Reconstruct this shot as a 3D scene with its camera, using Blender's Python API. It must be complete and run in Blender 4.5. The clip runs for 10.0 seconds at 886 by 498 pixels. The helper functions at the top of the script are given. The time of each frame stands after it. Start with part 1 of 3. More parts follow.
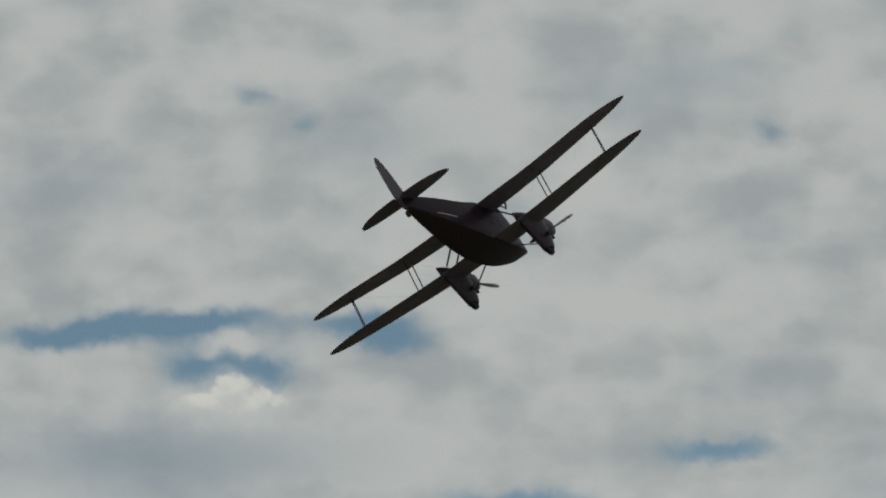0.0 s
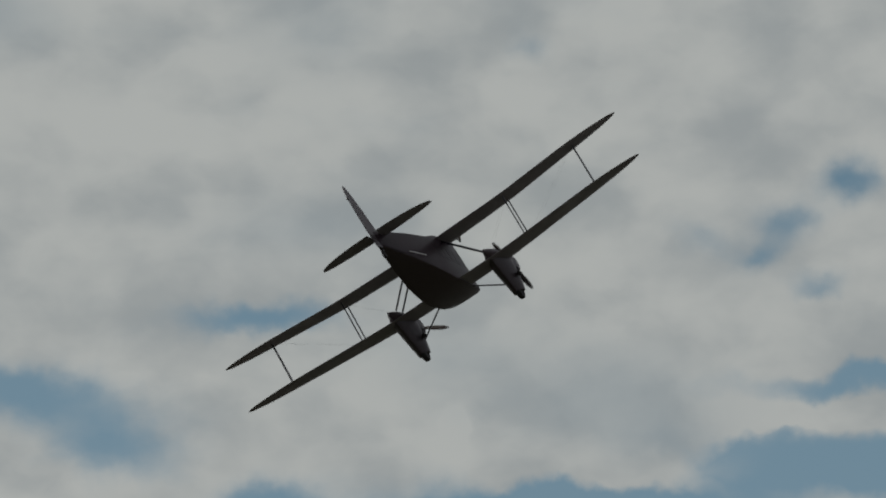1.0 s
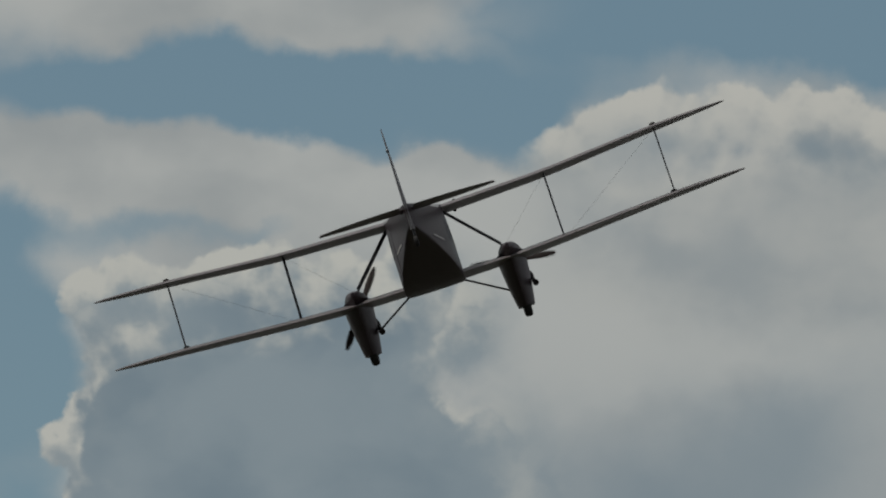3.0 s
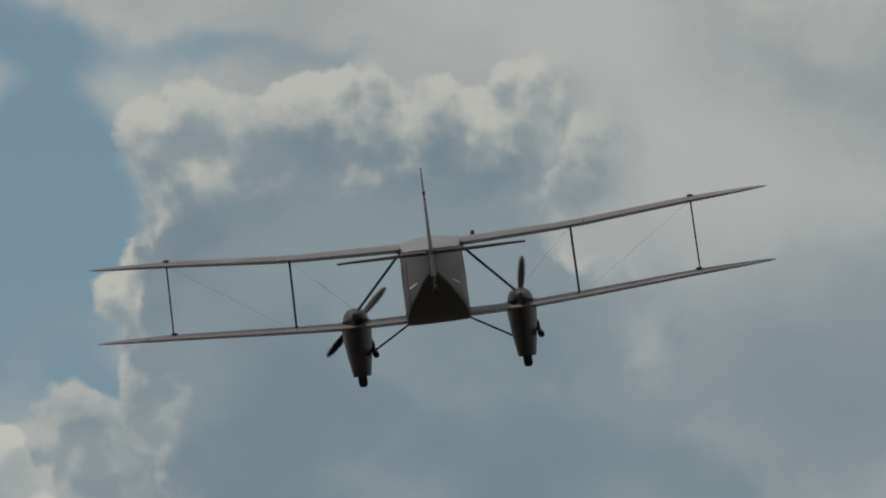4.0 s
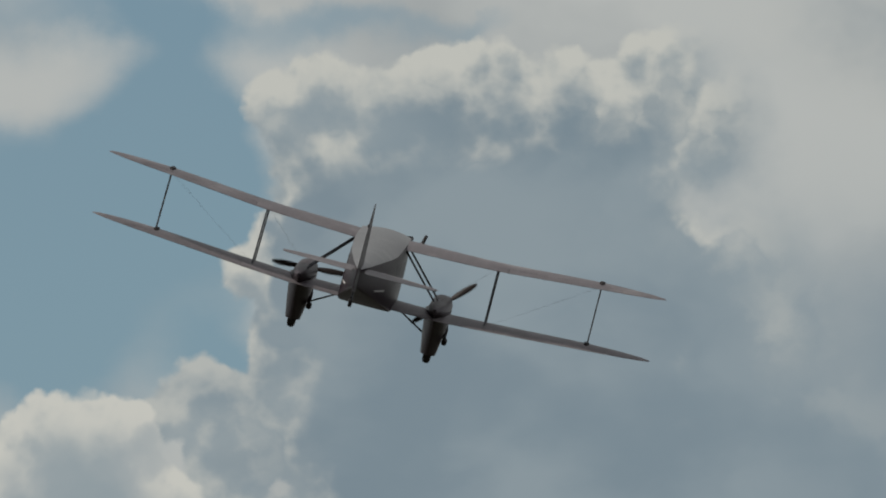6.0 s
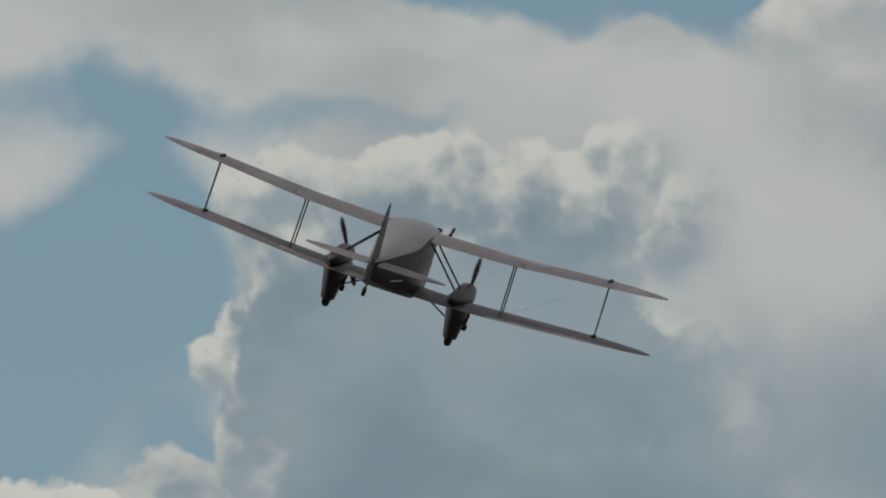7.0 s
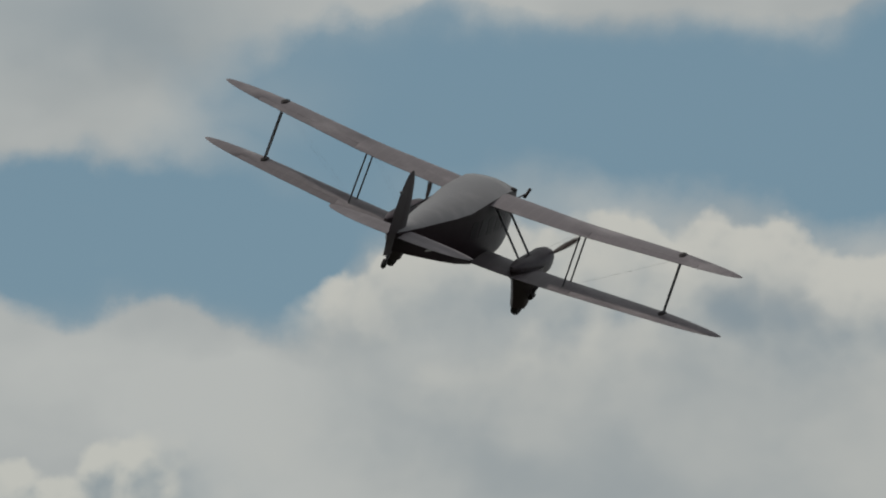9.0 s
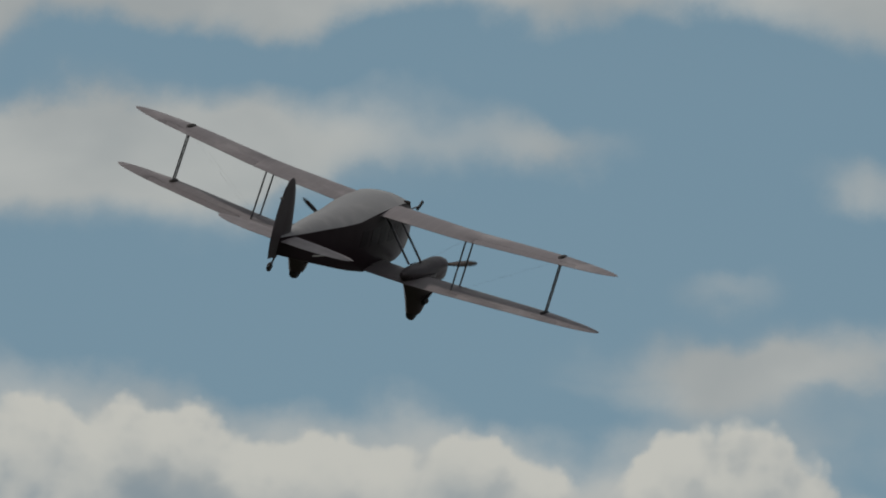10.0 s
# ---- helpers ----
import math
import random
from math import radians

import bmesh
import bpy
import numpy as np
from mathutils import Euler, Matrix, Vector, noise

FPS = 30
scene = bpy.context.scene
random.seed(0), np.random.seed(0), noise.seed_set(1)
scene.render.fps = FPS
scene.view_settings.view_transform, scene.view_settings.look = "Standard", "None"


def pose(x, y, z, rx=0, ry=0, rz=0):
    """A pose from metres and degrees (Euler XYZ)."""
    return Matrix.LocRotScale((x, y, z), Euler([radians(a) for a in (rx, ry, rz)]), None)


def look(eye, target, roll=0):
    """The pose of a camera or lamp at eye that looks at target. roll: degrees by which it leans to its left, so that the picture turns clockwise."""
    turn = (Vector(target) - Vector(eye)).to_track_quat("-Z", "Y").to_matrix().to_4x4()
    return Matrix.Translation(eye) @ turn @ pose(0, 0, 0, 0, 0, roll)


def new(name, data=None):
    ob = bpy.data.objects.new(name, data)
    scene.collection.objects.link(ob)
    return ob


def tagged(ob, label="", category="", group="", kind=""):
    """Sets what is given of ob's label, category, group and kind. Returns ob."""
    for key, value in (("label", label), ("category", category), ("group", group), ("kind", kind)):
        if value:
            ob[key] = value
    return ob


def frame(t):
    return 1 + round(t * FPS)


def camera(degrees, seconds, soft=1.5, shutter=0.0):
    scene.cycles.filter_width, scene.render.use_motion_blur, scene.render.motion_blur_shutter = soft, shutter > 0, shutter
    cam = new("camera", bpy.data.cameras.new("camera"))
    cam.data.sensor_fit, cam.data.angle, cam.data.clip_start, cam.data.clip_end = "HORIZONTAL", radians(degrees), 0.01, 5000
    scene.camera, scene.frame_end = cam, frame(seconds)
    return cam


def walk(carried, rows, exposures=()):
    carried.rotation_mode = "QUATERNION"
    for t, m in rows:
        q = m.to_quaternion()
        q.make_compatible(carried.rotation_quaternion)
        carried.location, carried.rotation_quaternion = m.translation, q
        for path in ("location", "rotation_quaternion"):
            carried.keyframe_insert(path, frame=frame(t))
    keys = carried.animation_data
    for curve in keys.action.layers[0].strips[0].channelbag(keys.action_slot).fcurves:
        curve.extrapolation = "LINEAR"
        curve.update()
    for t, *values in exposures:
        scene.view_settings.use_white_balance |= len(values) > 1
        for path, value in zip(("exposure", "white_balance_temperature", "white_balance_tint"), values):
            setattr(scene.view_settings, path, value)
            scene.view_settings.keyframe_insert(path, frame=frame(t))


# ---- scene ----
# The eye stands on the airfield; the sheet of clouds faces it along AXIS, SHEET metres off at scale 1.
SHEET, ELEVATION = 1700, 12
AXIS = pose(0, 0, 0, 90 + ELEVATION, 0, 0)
# seconds, scale of the sheet, slid nearer to imitate a lens zoom, and where on it the camera looks (metres across, up)
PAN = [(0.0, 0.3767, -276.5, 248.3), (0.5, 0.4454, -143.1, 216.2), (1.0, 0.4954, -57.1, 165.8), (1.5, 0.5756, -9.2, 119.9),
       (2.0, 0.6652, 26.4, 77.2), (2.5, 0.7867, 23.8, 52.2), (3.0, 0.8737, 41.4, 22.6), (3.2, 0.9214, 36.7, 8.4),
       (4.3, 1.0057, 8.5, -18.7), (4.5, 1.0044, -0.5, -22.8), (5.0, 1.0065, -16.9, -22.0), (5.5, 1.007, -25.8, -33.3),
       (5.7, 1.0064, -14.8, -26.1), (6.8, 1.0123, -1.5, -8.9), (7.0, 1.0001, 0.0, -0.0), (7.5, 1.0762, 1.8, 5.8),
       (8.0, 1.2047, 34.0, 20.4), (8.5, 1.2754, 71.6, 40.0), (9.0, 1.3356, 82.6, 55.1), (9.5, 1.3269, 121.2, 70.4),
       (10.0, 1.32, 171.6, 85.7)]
# seconds, place and turn of the biplane, fitted to the camera's view; its distance takes up the zoom
FLIGHT = [(0, -17.49, 298.47, 82.96, 5.67, -28.12, -24.71), (0.5, -10.82, 274.56, 75.4, 7.38, -28.41, -21.16),
          (1, -4.48, 252.61, 67.44, 7.92, -29.17, -18.6), (1.5, -0.76, 229.59, 59.75, 8.68, -28.81, -15.63),
          (2, 1.89, 207.86, 52.44, 9, -26.17, -12.46), (2.5, 3.25, 191.58, 46.66, 8.53, -22.93, -8.88),
          (3, 3.59, 181.87, 42.41, 8.25, -17.24, -5.99), (3.2, 3.47, 176.32, 40.42, 8.3, -15.39, -5.01),
          (4.3, 0.97, 177.61, 36.98, 10.48, -3.2, -1.4), (4.5, 0.34, 181.65, 37.44, 11.01, -0.4, -1.22),
          (5, -1.27, 191.09, 38.79, 12.44, 5.98, -0.47), (5.5, -2.33, 200.15, 40.71, 13.75, 11.73, -0.13),
          (5.7, -2.65, 204.61, 41.8, 14.62, 13.86, 0.2), (6.8, -1.79, 223.14, 47.97, 17.8, 17.21, -2.08),
          (7, -1.13, 226.97, 49.57, 17.87, 18.86, -2.62), (7.5, 1.2, 222.66, 50.64, 19.55, 22.01, -4.28),
          (8, 4, 197.46, 47.21, 21.33, 22.53, -6.7), (8.5, 8.45, 202.49, 51.23, 22.36, 23.32, -9.93),
          (9, 14.59, 209.18, 56.38, 22.79, 23.72, -13.46), (9.5, 20.71, 212.47, 59.87, 22.59, 23.48, -17.36),
          (10, 28.02, 219.17, 64.05, 22.06, 22.95, -21.14)]
# seconds and angle of the blades: port, starboard
TURNS = [[(0, 42), (0.5, 98), (1, 32), (1.5, 120), (2, 42), (2.5, 108), (3, 126), (3.2, 112), (4.3, 34), (4.5, 64), (5, 166), (5.5, 108), (5.7, 82), (6.8, 66), (7, 62), (7.5, 116), (8, 58), (8.5, 18), (9, 86), (9.5, 10), (10, 26)],
         [(0, 2), (0.5, 6), (1, 80), (1.5, 36), (2, 146), (2.5, 18), (3, 8), (3.2, 166), (4.3, 30), (4.5, 64), (5, 108), (5.5, 110), (5.7, 48), (6.8, 6), (7, 92), (7.5, 132), (8, 152), (8.5, 94), (9, 132), (9.5, 172), (10, 160)]]

cam = camera(6, 10.0, soft=1.9, shutter=0.06)
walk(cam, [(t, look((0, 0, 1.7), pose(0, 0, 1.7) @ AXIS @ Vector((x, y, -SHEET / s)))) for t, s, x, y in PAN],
     exposures=[(0.0, 0.0), (0.5, -0.08), (1.0, -0.16), (1.5, -0.14), (2.0, -0.2), (3.2, -0.28), (4.3, -0.07), (5.5, 0.0), (10.0, 0.0)])

# ---- world, sun ----
SUN_ELEVATION, SUN_AZIMUTH = 52, -105      # degrees; azimuth from +Y towards +X
world = bpy.data.worlds.new("sky")
scene.world = world
world.use_nodes = True
wn, wl = world.node_tree.nodes, world.node_tree.links
sky = wn.new("ShaderNodeTexSky")
sky.sky_type, sky.sun_disc = "NISHITA", False
sky.sun_elevation, sky.sun_rotation = radians(SUN_ELEVATION), radians(SUN_AZIMUTH)
veiled = wn.new("ShaderNodeMix")
veiled.data_type = "RGBA"
patch = wn.new("ShaderNodeTexNoise")
patch.inputs["Scale"].default_value, patch.inputs["Detail"].default_value = 2.2, 5.0
wl.new(wn.new("ShaderNodeTexCoord").outputs["Generated"], patch.inputs["Vector"])
cover = wn.new("ShaderNodeMapRange")
for socket, value in zip(cover.inputs[1:5], (0.35, 0.6, 0.55, 0.95)):
    socket.default_value = value
wl.new(patch.outputs["Fac"], cover.inputs[0])
wl.new(cover.outputs[0], veiled.inputs[0])
wl.new(sky.outputs["Color"], veiled.inputs[6])
veiled.inputs[7].default_value = (7.0, 7.05, 7.2, 1.0)
wl.new(veiled.outputs[2], wn["Background"].inputs["Color"])
wn["Background"].inputs["Strength"].default_value = 0.05

lamp = bpy.data.lights.new("sun", "SUN")
lamp.energy, lamp.angle, lamp.color = 2.1, radians(1.0), (1.0, 0.95, 0.88)
sun_ob = new("sun", lamp)
sun_dir = Vector((math.sin(radians(SUN_AZIMUTH)) * math.cos(radians(SUN_ELEVATION)),
                  math.cos(radians(SUN_AZIMUTH)) * math.cos(radians(SUN_ELEVATION)),
                  math.sin(radians(SUN_ELEVATION))))
sun_ob.matrix_world = look(sun_dir * 200, (0, 0, 0))


# ---- materials ----
class Nodes:
    """Short-hand to wire a node tree."""

    def __init__(self, tree):
        self.tree = tree

    def link(self, a, socket):
        self.tree.links.new(a, socket)

    def put(self, socket, value):
        if isinstance(value, bpy.types.NodeSocket):
            self.link(value, socket)
        elif value is not None:
            socket.default_value = value

    def math(self, op, a, b=None, c=None, clamp=False):
        n = self.tree.nodes.new("ShaderNodeMath")
        n.operation, n.use_clamp = op, clamp
        for s, v in zip(n.inputs, (a, b, c)):
            self.put(s, v)
        return n.outputs[0]

    def vec(self, op, a, b=None, c=None, out="Vector"):
        n = self.tree.nodes.new("ShaderNodeVectorMath")
        n.operation = op
        for s, v in zip(n.inputs, (a, b, c)):
            self.put(s, v)
        return n.outputs[out]

    def scale(self, a, f):
        n = self.tree.nodes.new("ShaderNodeVectorMath")
        n.operation = "SCALE"
        self.put(n.inputs[0], a)
        self.put(n.inputs["Scale"], f)
        return n.outputs["Vector"]

    def noise(self, vector, scale, detail=4.0, rough=0.55, out="Fac", distortion=0.0):
        n = self.tree.nodes.new("ShaderNodeTexNoise")
        self.put(n.inputs["Vector"], vector)
        n.inputs["Scale"].default_value, n.inputs["Detail"].default_value = scale, detail
        n.inputs["Roughness"].default_value, n.inputs["Distortion"].default_value = rough, distortion
        return n.outputs[out]

    def step(self, a, lo, hi, to0=0.0, to1=1.0):
        n = self.tree.nodes.new("ShaderNodeMapRange")
        n.interpolation_type = "SMOOTHSTEP"
        for s, v in zip(n.inputs, (a, lo, hi, to0, to1)):
            self.put(s, v)
        return n.outputs[0]

    def mix(self, f, a, b):
        n = self.tree.nodes.new("ShaderNodeMix")
        n.data_type = "RGBA"
        self.put(n.inputs[0], f)
        self.put(n.inputs[6], a)
        self.put(n.inputs[7], b)
        return n.outputs[2]


def rgb(r, g, b):
    return (r, g, b, 1.0)


def surface(name, base, rough=0.5, metal=0.0, dirt_or_sheen=None, dirt_or_sheen_amount=0.35, grain=30.0, relief=0.05,
            ribs=0.0, coat=0.0, rib_gap=0.27, shine=0.5):
    """A painted or bare surface: grain with stains or painted-on sheen at two scales, fine relief, and rib lines for
    doped fabric.
    """
    m = bpy.data.materials.new(name)
    m.use_nodes = True
    n = Nodes(m.node_tree)
    bsdf = m.node_tree.nodes["Principled BSDF"]
    at = m.node_tree.nodes.new("ShaderNodeTexCoord").outputs["Object"]
    stain_or_sheen = n.step(n.noise(at, 1.3, 5.0, 0.6), 0.48, 0.72)
    fine = n.noise(at, grain, 4.0, 0.6)
    dark = dirt_or_sheen or tuple(c * 0.55 for c in base)
    colour = n.mix(n.math("MULTIPLY", stain_or_sheen, dirt_or_sheen_amount), rgb(*base), rgb(*dark))
    colour = n.mix(n.step(fine, 0.35, 0.75, 0.0, 0.22), colour, rgb(*dark))
    height = n.math("MULTIPLY", fine, relief)
    if ribs:
        sep = m.node_tree.nodes.new("ShaderNodeSeparateXYZ")
        n.link(at, sep.inputs[0])
        saw = n.math("PINGPONG", sep.outputs["X"], rib_gap / 2)
        line = n.step(saw, 0.0, rib_gap * 0.16, 1.0, 0.0)
        colour = n.mix(n.math("MULTIPLY", line, 0.16), colour, rgb(*dark))
        height = n.math("ADD", height, n.math("MULTIPLY", line, ribs))
    n.put(bsdf.inputs["Base Color"], colour)
    n.put(bsdf.inputs["Roughness"], n.step(fine, 0.2, 0.8, rough * 0.85, min(1.0, rough * 1.2)))
    bsdf.inputs["Metallic"].default_value, bsdf.inputs["Specular IOR Level"].default_value = metal, shine
    bsdf.inputs["Coat Weight"].default_value, bsdf.inputs["Coat Roughness"].default_value = coat, 0.12
    bump = m.node_tree.nodes.new("ShaderNodeBump")
    bump.inputs["Strength"].default_value, bump.inputs["Distance"].default_value = 0.5, 0.02
    n.put(bump.inputs["Height"], height)
    n.link(bump.outputs[0], bsdf.inputs["Normal"])
    return m


# Lighter patches in FABRIC put reflections off the wavy fabric into its colour
FABRIC = surface("doped_fabric", (0.140, 0.124, 0.128), 0.48, ribs=0.10, dirt_or_sheen=(0.235, 0.215, 0.215), dirt_or_sheen_amount=0.75, coat=0.08, relief=0.02)
DECK = surface("deck_paint", (0.138, 0.138, 0.140), 0.42, dirt_or_sheen=(0.20, 0.198, 0.194), dirt_or_sheen_amount=0.7, coat=0.25, relief=0.01)
PAINT = surface("hull_paint", (0.028, 0.017, 0.022), 0.33, dirt_or_sheen=(0.011, 0.007, 0.009), coat=0.0, relief=0.004, shine=0.045)
TAIL = surface("tail_paint", (0.036, 0.026, 0.031), 0.40, dirt_or_sheen=(0.026, 0.018, 0.022), coat=0.0, relief=0.004, shine=0.32)
BELLY = surface("belly_tone", (0.034, 0.018, 0.018), 0.55, dirt_or_sheen=(0.02, 0.012, 0.012), coat=0.0)
COWL = surface("cowling_paint", (0.070, 0.057, 0.064), 0.42, dirt_or_sheen=(0.03, 0.022, 0.021), dirt_or_sheen_amount=0.6, coat=0.03, relief=0.01, shine=0.18)
STRUT = surface("strut_paint", (0.075, 0.08, 0.088), 0.35)
STEEL = surface("wire_steel", (0.16, 0.16, 0.16), 0.35, metal=0.8)
RUBBER = surface("tyre_rubber", (0.022, 0.021, 0.021), 0.75)
WOOD = surface("propeller_wood", (0.03, 0.022, 0.02), 0.5, coat=0.0, shine=0.2)
EXHAUST = surface("sooty_exhaust", (0.035, 0.03, 0.028), 0.7, metal=0.4)
STRIPE = surface("side_stripe", (0.55, 0.54, 0.52), 0.5, shine=0.2)
GLASS = surface("cabin_glass", (0.018, 0.012, 0.015), 0.35, coat=0.0, relief=0.0, shine=0.045)


def grass():
    m = bpy.data.materials.new("grass")
    m.use_nodes = True
    n = Nodes(m.node_tree)
    bsdf = m.node_tree.nodes["Principled BSDF"]
    at = m.node_tree.nodes.new("ShaderNodeTexCoord").outputs["Object"]
    wide, fine = n.noise(at, 0.01, 5.0), n.noise(at, 1.7, 6.0, 0.7)
    c = n.mix(n.step(wide, 0.35, 0.65), rgb(0.026, 0.028, 0.016), rgb(0.042, 0.040, 0.026))
    c = n.mix(n.step(fine, 0.4, 0.7, 0.0, 0.5), c, rgb(0.020, 0.024, 0.012))
    n.put(bsdf.inputs["Base Color"], c)
    bsdf.inputs["Roughness"].default_value = 0.95
    return m


# The cloud field. One unit is 11.36 m on the sheet; x to the right, y up.
# Rows: x, y, half width, half height, weight.
GAPS_NORTH = [  # gaps of blue in the high overcast
    (-42.0, 18.0, 4.5, 0.75, 1.0), (-36.0, 18.6, 4.2, 0.75, 0.95), (-36.4, 16.3, 1.4, 1.1, 0.9), (-32.6, 16.1, 1.5, 1.1, 0.9), (-34.4, 16.6, 1.4, 0.6, 0.5),
    (-28.0, 18.2, 3.4, 0.7, 0.75), (-26.6, 17.6, 2.2, 0.5, 0.4), (-30.9, 28.1, 0.8, 0.8, 0.55), (-33.0, 29.3, 1.6, 0.5, 0.45),
    (-9.0, 27.2, 0.9, 0.6, 0.5), (-11.6, 12.3, 2.9, 0.55, 0.95), (-20.0, 9.4, 3.2, 1.1, 0.95), (-17.0, 7.6, 2.6, 1.3, 0.95),
    (-22.5, 10.1, 2.2, 0.5, 0.4), (-11.4, 5.5, 1.9, 0.8, 0.85), (-12.8, 3.3, 2.2, 0.7, 0.8), (9.5, 17.0, 1.3, 0.75, 0.85),
    (7.4, 15.6, 0.9, 0.8, 0.6), (6.4, 14.4, 1.0, 0.6, 0.6), (8.7, 13.1, 1.4, 0.7, 0.75), (4.3, 14.8, 1.0, 0.6, 0.35), (-2.0, 21.7, 0.8, 0.5, 0.3)]
GAPS_MIDDLE = [
    (9.6, 9.6, 3.6, 0.6, 0.95), (9.5, 6.75, 6.0, 0.75, 1.15), (1.5, 5.35, 5.6, 0.75, 1.1), (-3.4, 5.2, 2.6, 0.8, 0.95), (-5.6, 2.7, 1.6, 0.7, 0.6), (-5.2, 1.5, 1.1, 0.9, 0.6), (-4.6, 2.2, 1.2, 0.7, 0.35), (-7.4, 0.4, 2.2, 0.8, 0.3), (-7.6, 2.7, 2.6, 0.5, 0.5), (-8.0, 1.5, 3.0, 1.2, 0.22), (-9.5, 4.6, 4.5, 1.4, 0.3), (-2.0, 6.4, 4.0, 0.7, 0.25),
    (4.6, 3.6, 1.6, 0.5, 0.7), (3.2, 4.6, 2.4, 0.6, 0.9), (-2.3, 2.3, 1.5, 0.4, 0.6), (0.1, 2.35, 1.0, 0.25, 0.5), (-7.9, -2.6, 2.6, 2.6, 1.2), (-4.9, -0.6, 1.2, 1.7, 1.1),
    (-5.4, 0.4, 1.4, 0.8, 0.6), (-4.5, -3.7, 0.9, 0.9, 0.9), (-9.8, -1.2, 2.6, 1.6, 0.9), (-5.6, 3.4, 1.4, 0.6, 0.5)]
GAPS_EAST = [
    (14.5, 7.2, 7.0, 1.5, 1.5), (22.0, 7.4, 5.0, 2.2, 1.3), (20.0, 9.6, 7.0, 0.8, 0.9), (2.6, 4.9, 2.6, 0.9, 0.9), (5.0, 4.5, 1.6, 0.7, 0.7), (2.1, 3.8, 0.8, 0.4, 0.5), (8.0, 7.4, 4.0, 0.8, 0.9),
    (16.9, 4.9, 0.9, 0.5, 0.4), (21.0, 4.7, 1.2, 0.4, 0.5), (14.5, 9.95, 4.5, 0.25, 0.6), (13.0, 10.25, 3.0, 0.4, 0.45), (17.5, 10.4, 4.0, 0.4, 0.5), (16.8, 5.55, 1.4, 0.35, 0.55)]
VEILS = [  # soft clouds within the blue
    (-8.6, 1.45, 1.8, 0.6, 0.3), (-4.2, 1.9, 0.8, 0.5, 0.2), (-2.2, 3.55, 3.9, 0.75, 1.15), (1.6, 2.95, 1.6, 0.5, 0.8), (1.0, 6.9, 4.0, 0.75, 1.0), (8.0, 8.3, 4.6, 0.65, 0.8),
    (11.3, 8.8, 3.0, 0.72, 0.9), (16.5, 9.0, 1.3, 0.38, 0.6), (19.6, 6.15, 2.1, 0.55, 1.3), (19.3, 7.3, 0.9, 0.28, 0.45), (13.0, 10.6, 6.0, 0.35, 0.2),
    (20.9, 8.6, 0.9, 0.38, 0.65), (8.5, 1.5, 5.0, 2.0, 0.9), (-10.4, -5.6, 2.0, 1.6, 1.2), (4.3, 2.9, 2.2, 0.7, 1.0), (3.3, 3.55, 0.8, 0.4, 0.6), (7.0, 12.4, 3.0, 0.7, 0.5),
    (-35.6, 17.0, 1.0, 0.4, 0.2), (-34.4, 17.5, 0.7, 0.4, 0.25), (10.4, 3.0, 6.0, 1.0, 0.5), (16.5, 3.4, 2.0, 0.9, 0.5)]
# heaped cloud with a sharp edge: x, y, half width, half height
BILLOWS_MAIN = [
    (0.6, -2.7, 3.9, 3.3), (0.2, -4.2, 4.0, 4.0), (0.8, -0.5, 3.2, 1.6), (0.9, 0.25, 2.9, 1.1), (-1.0, -0.4, 2.2, 1.5), (-2.5, -1.6, 1.2, 1.6), (-2.3, -0.25, 1.35, 1.15), (-2.9, -1.1, 0.75, 1.1), (-3.35, 0.95, 0.72, 0.72), (-2.6, 1.15, 0.8, 0.72), (-1.6, 0.75, 0.9, 0.95), (-0.55, 1.0, 1.3, 1.08), (0.5, 0.8, 1.2, 1.12),
    (1.6, 0.8, 1.1, 1.15), (3.2, 1.15, 0.8, 1.0), (2.5, 0.6, 1.0, 1.2), (4.0, 0.35, 0.95, 1.1), (-1.9, -0.5, 1.35, 1.2), (-3.5, -0.72, 0.22, 0.4), (-3.72, -1.2, 0.34, 0.36), (-3.95, -1.5, 0.25, 0.3),
    (-4.2, -1.85, 0.42, 0.36), (-3.95, -2.2, 0.5, 0.3), (-3.3, -1.9, 0.8, 1.2), (-3.35, -3.2, 0.75, 0.8), (-4.85, -4.0, 0.62, 0.6), (-5.3, -4.5, 0.5, 0.62), (-4.2, -5.0, 1.2, 1.1), (-4.6, -6.6, 1.0, 1.5),
    (4.5, -3.4, 1.7, 2.2), (0.8, -7.5, 5.0, 3.0), (4.6, -7.0, 4.0, 3.6)]
TUFTS = [(2.4, 0.65, 0.42, 0.3, 0.9), (2.05, 1.0, 0.3, 0.4, 0.6), (3.1, 1.35, 0.5, 0.6, 0.5), (3.85, 0.8, 0.45, 0.6, 0.8), (4.2, 0.3, 0.4, 0.4, 0.35), (-4.2, -5.2, 0.9, 0.9, 0.5), (4.7, 0.5, 0.4, 0.7, 0.5), (0.1, -0.05, 0.3, 0.15, 0.2), (4.55, -1.6, 0.35, 0.5, 0.6),
         (5.3, -2.8, 0.5, 0.9, 0.4), (-2.7, 0.4, 0.6, 0.25, 0.4), (-3.6, 0.7, 0.4, 0.3, 0.5)]  # bright tufts on the face of the main heap
BILLOWS_WEST = [
    (-7.3, -5.45, 1.35, 1.4), (-8.2, -5.55, 0.95, 0.95), (-6.6, -5.35, 1.05, 1.2), (-5.95, -6.2, 1.0, 1.05), (-7.2, -7.2, 1.8, 1.5), (-8.7, -5.7, 0.72, 0.7)]
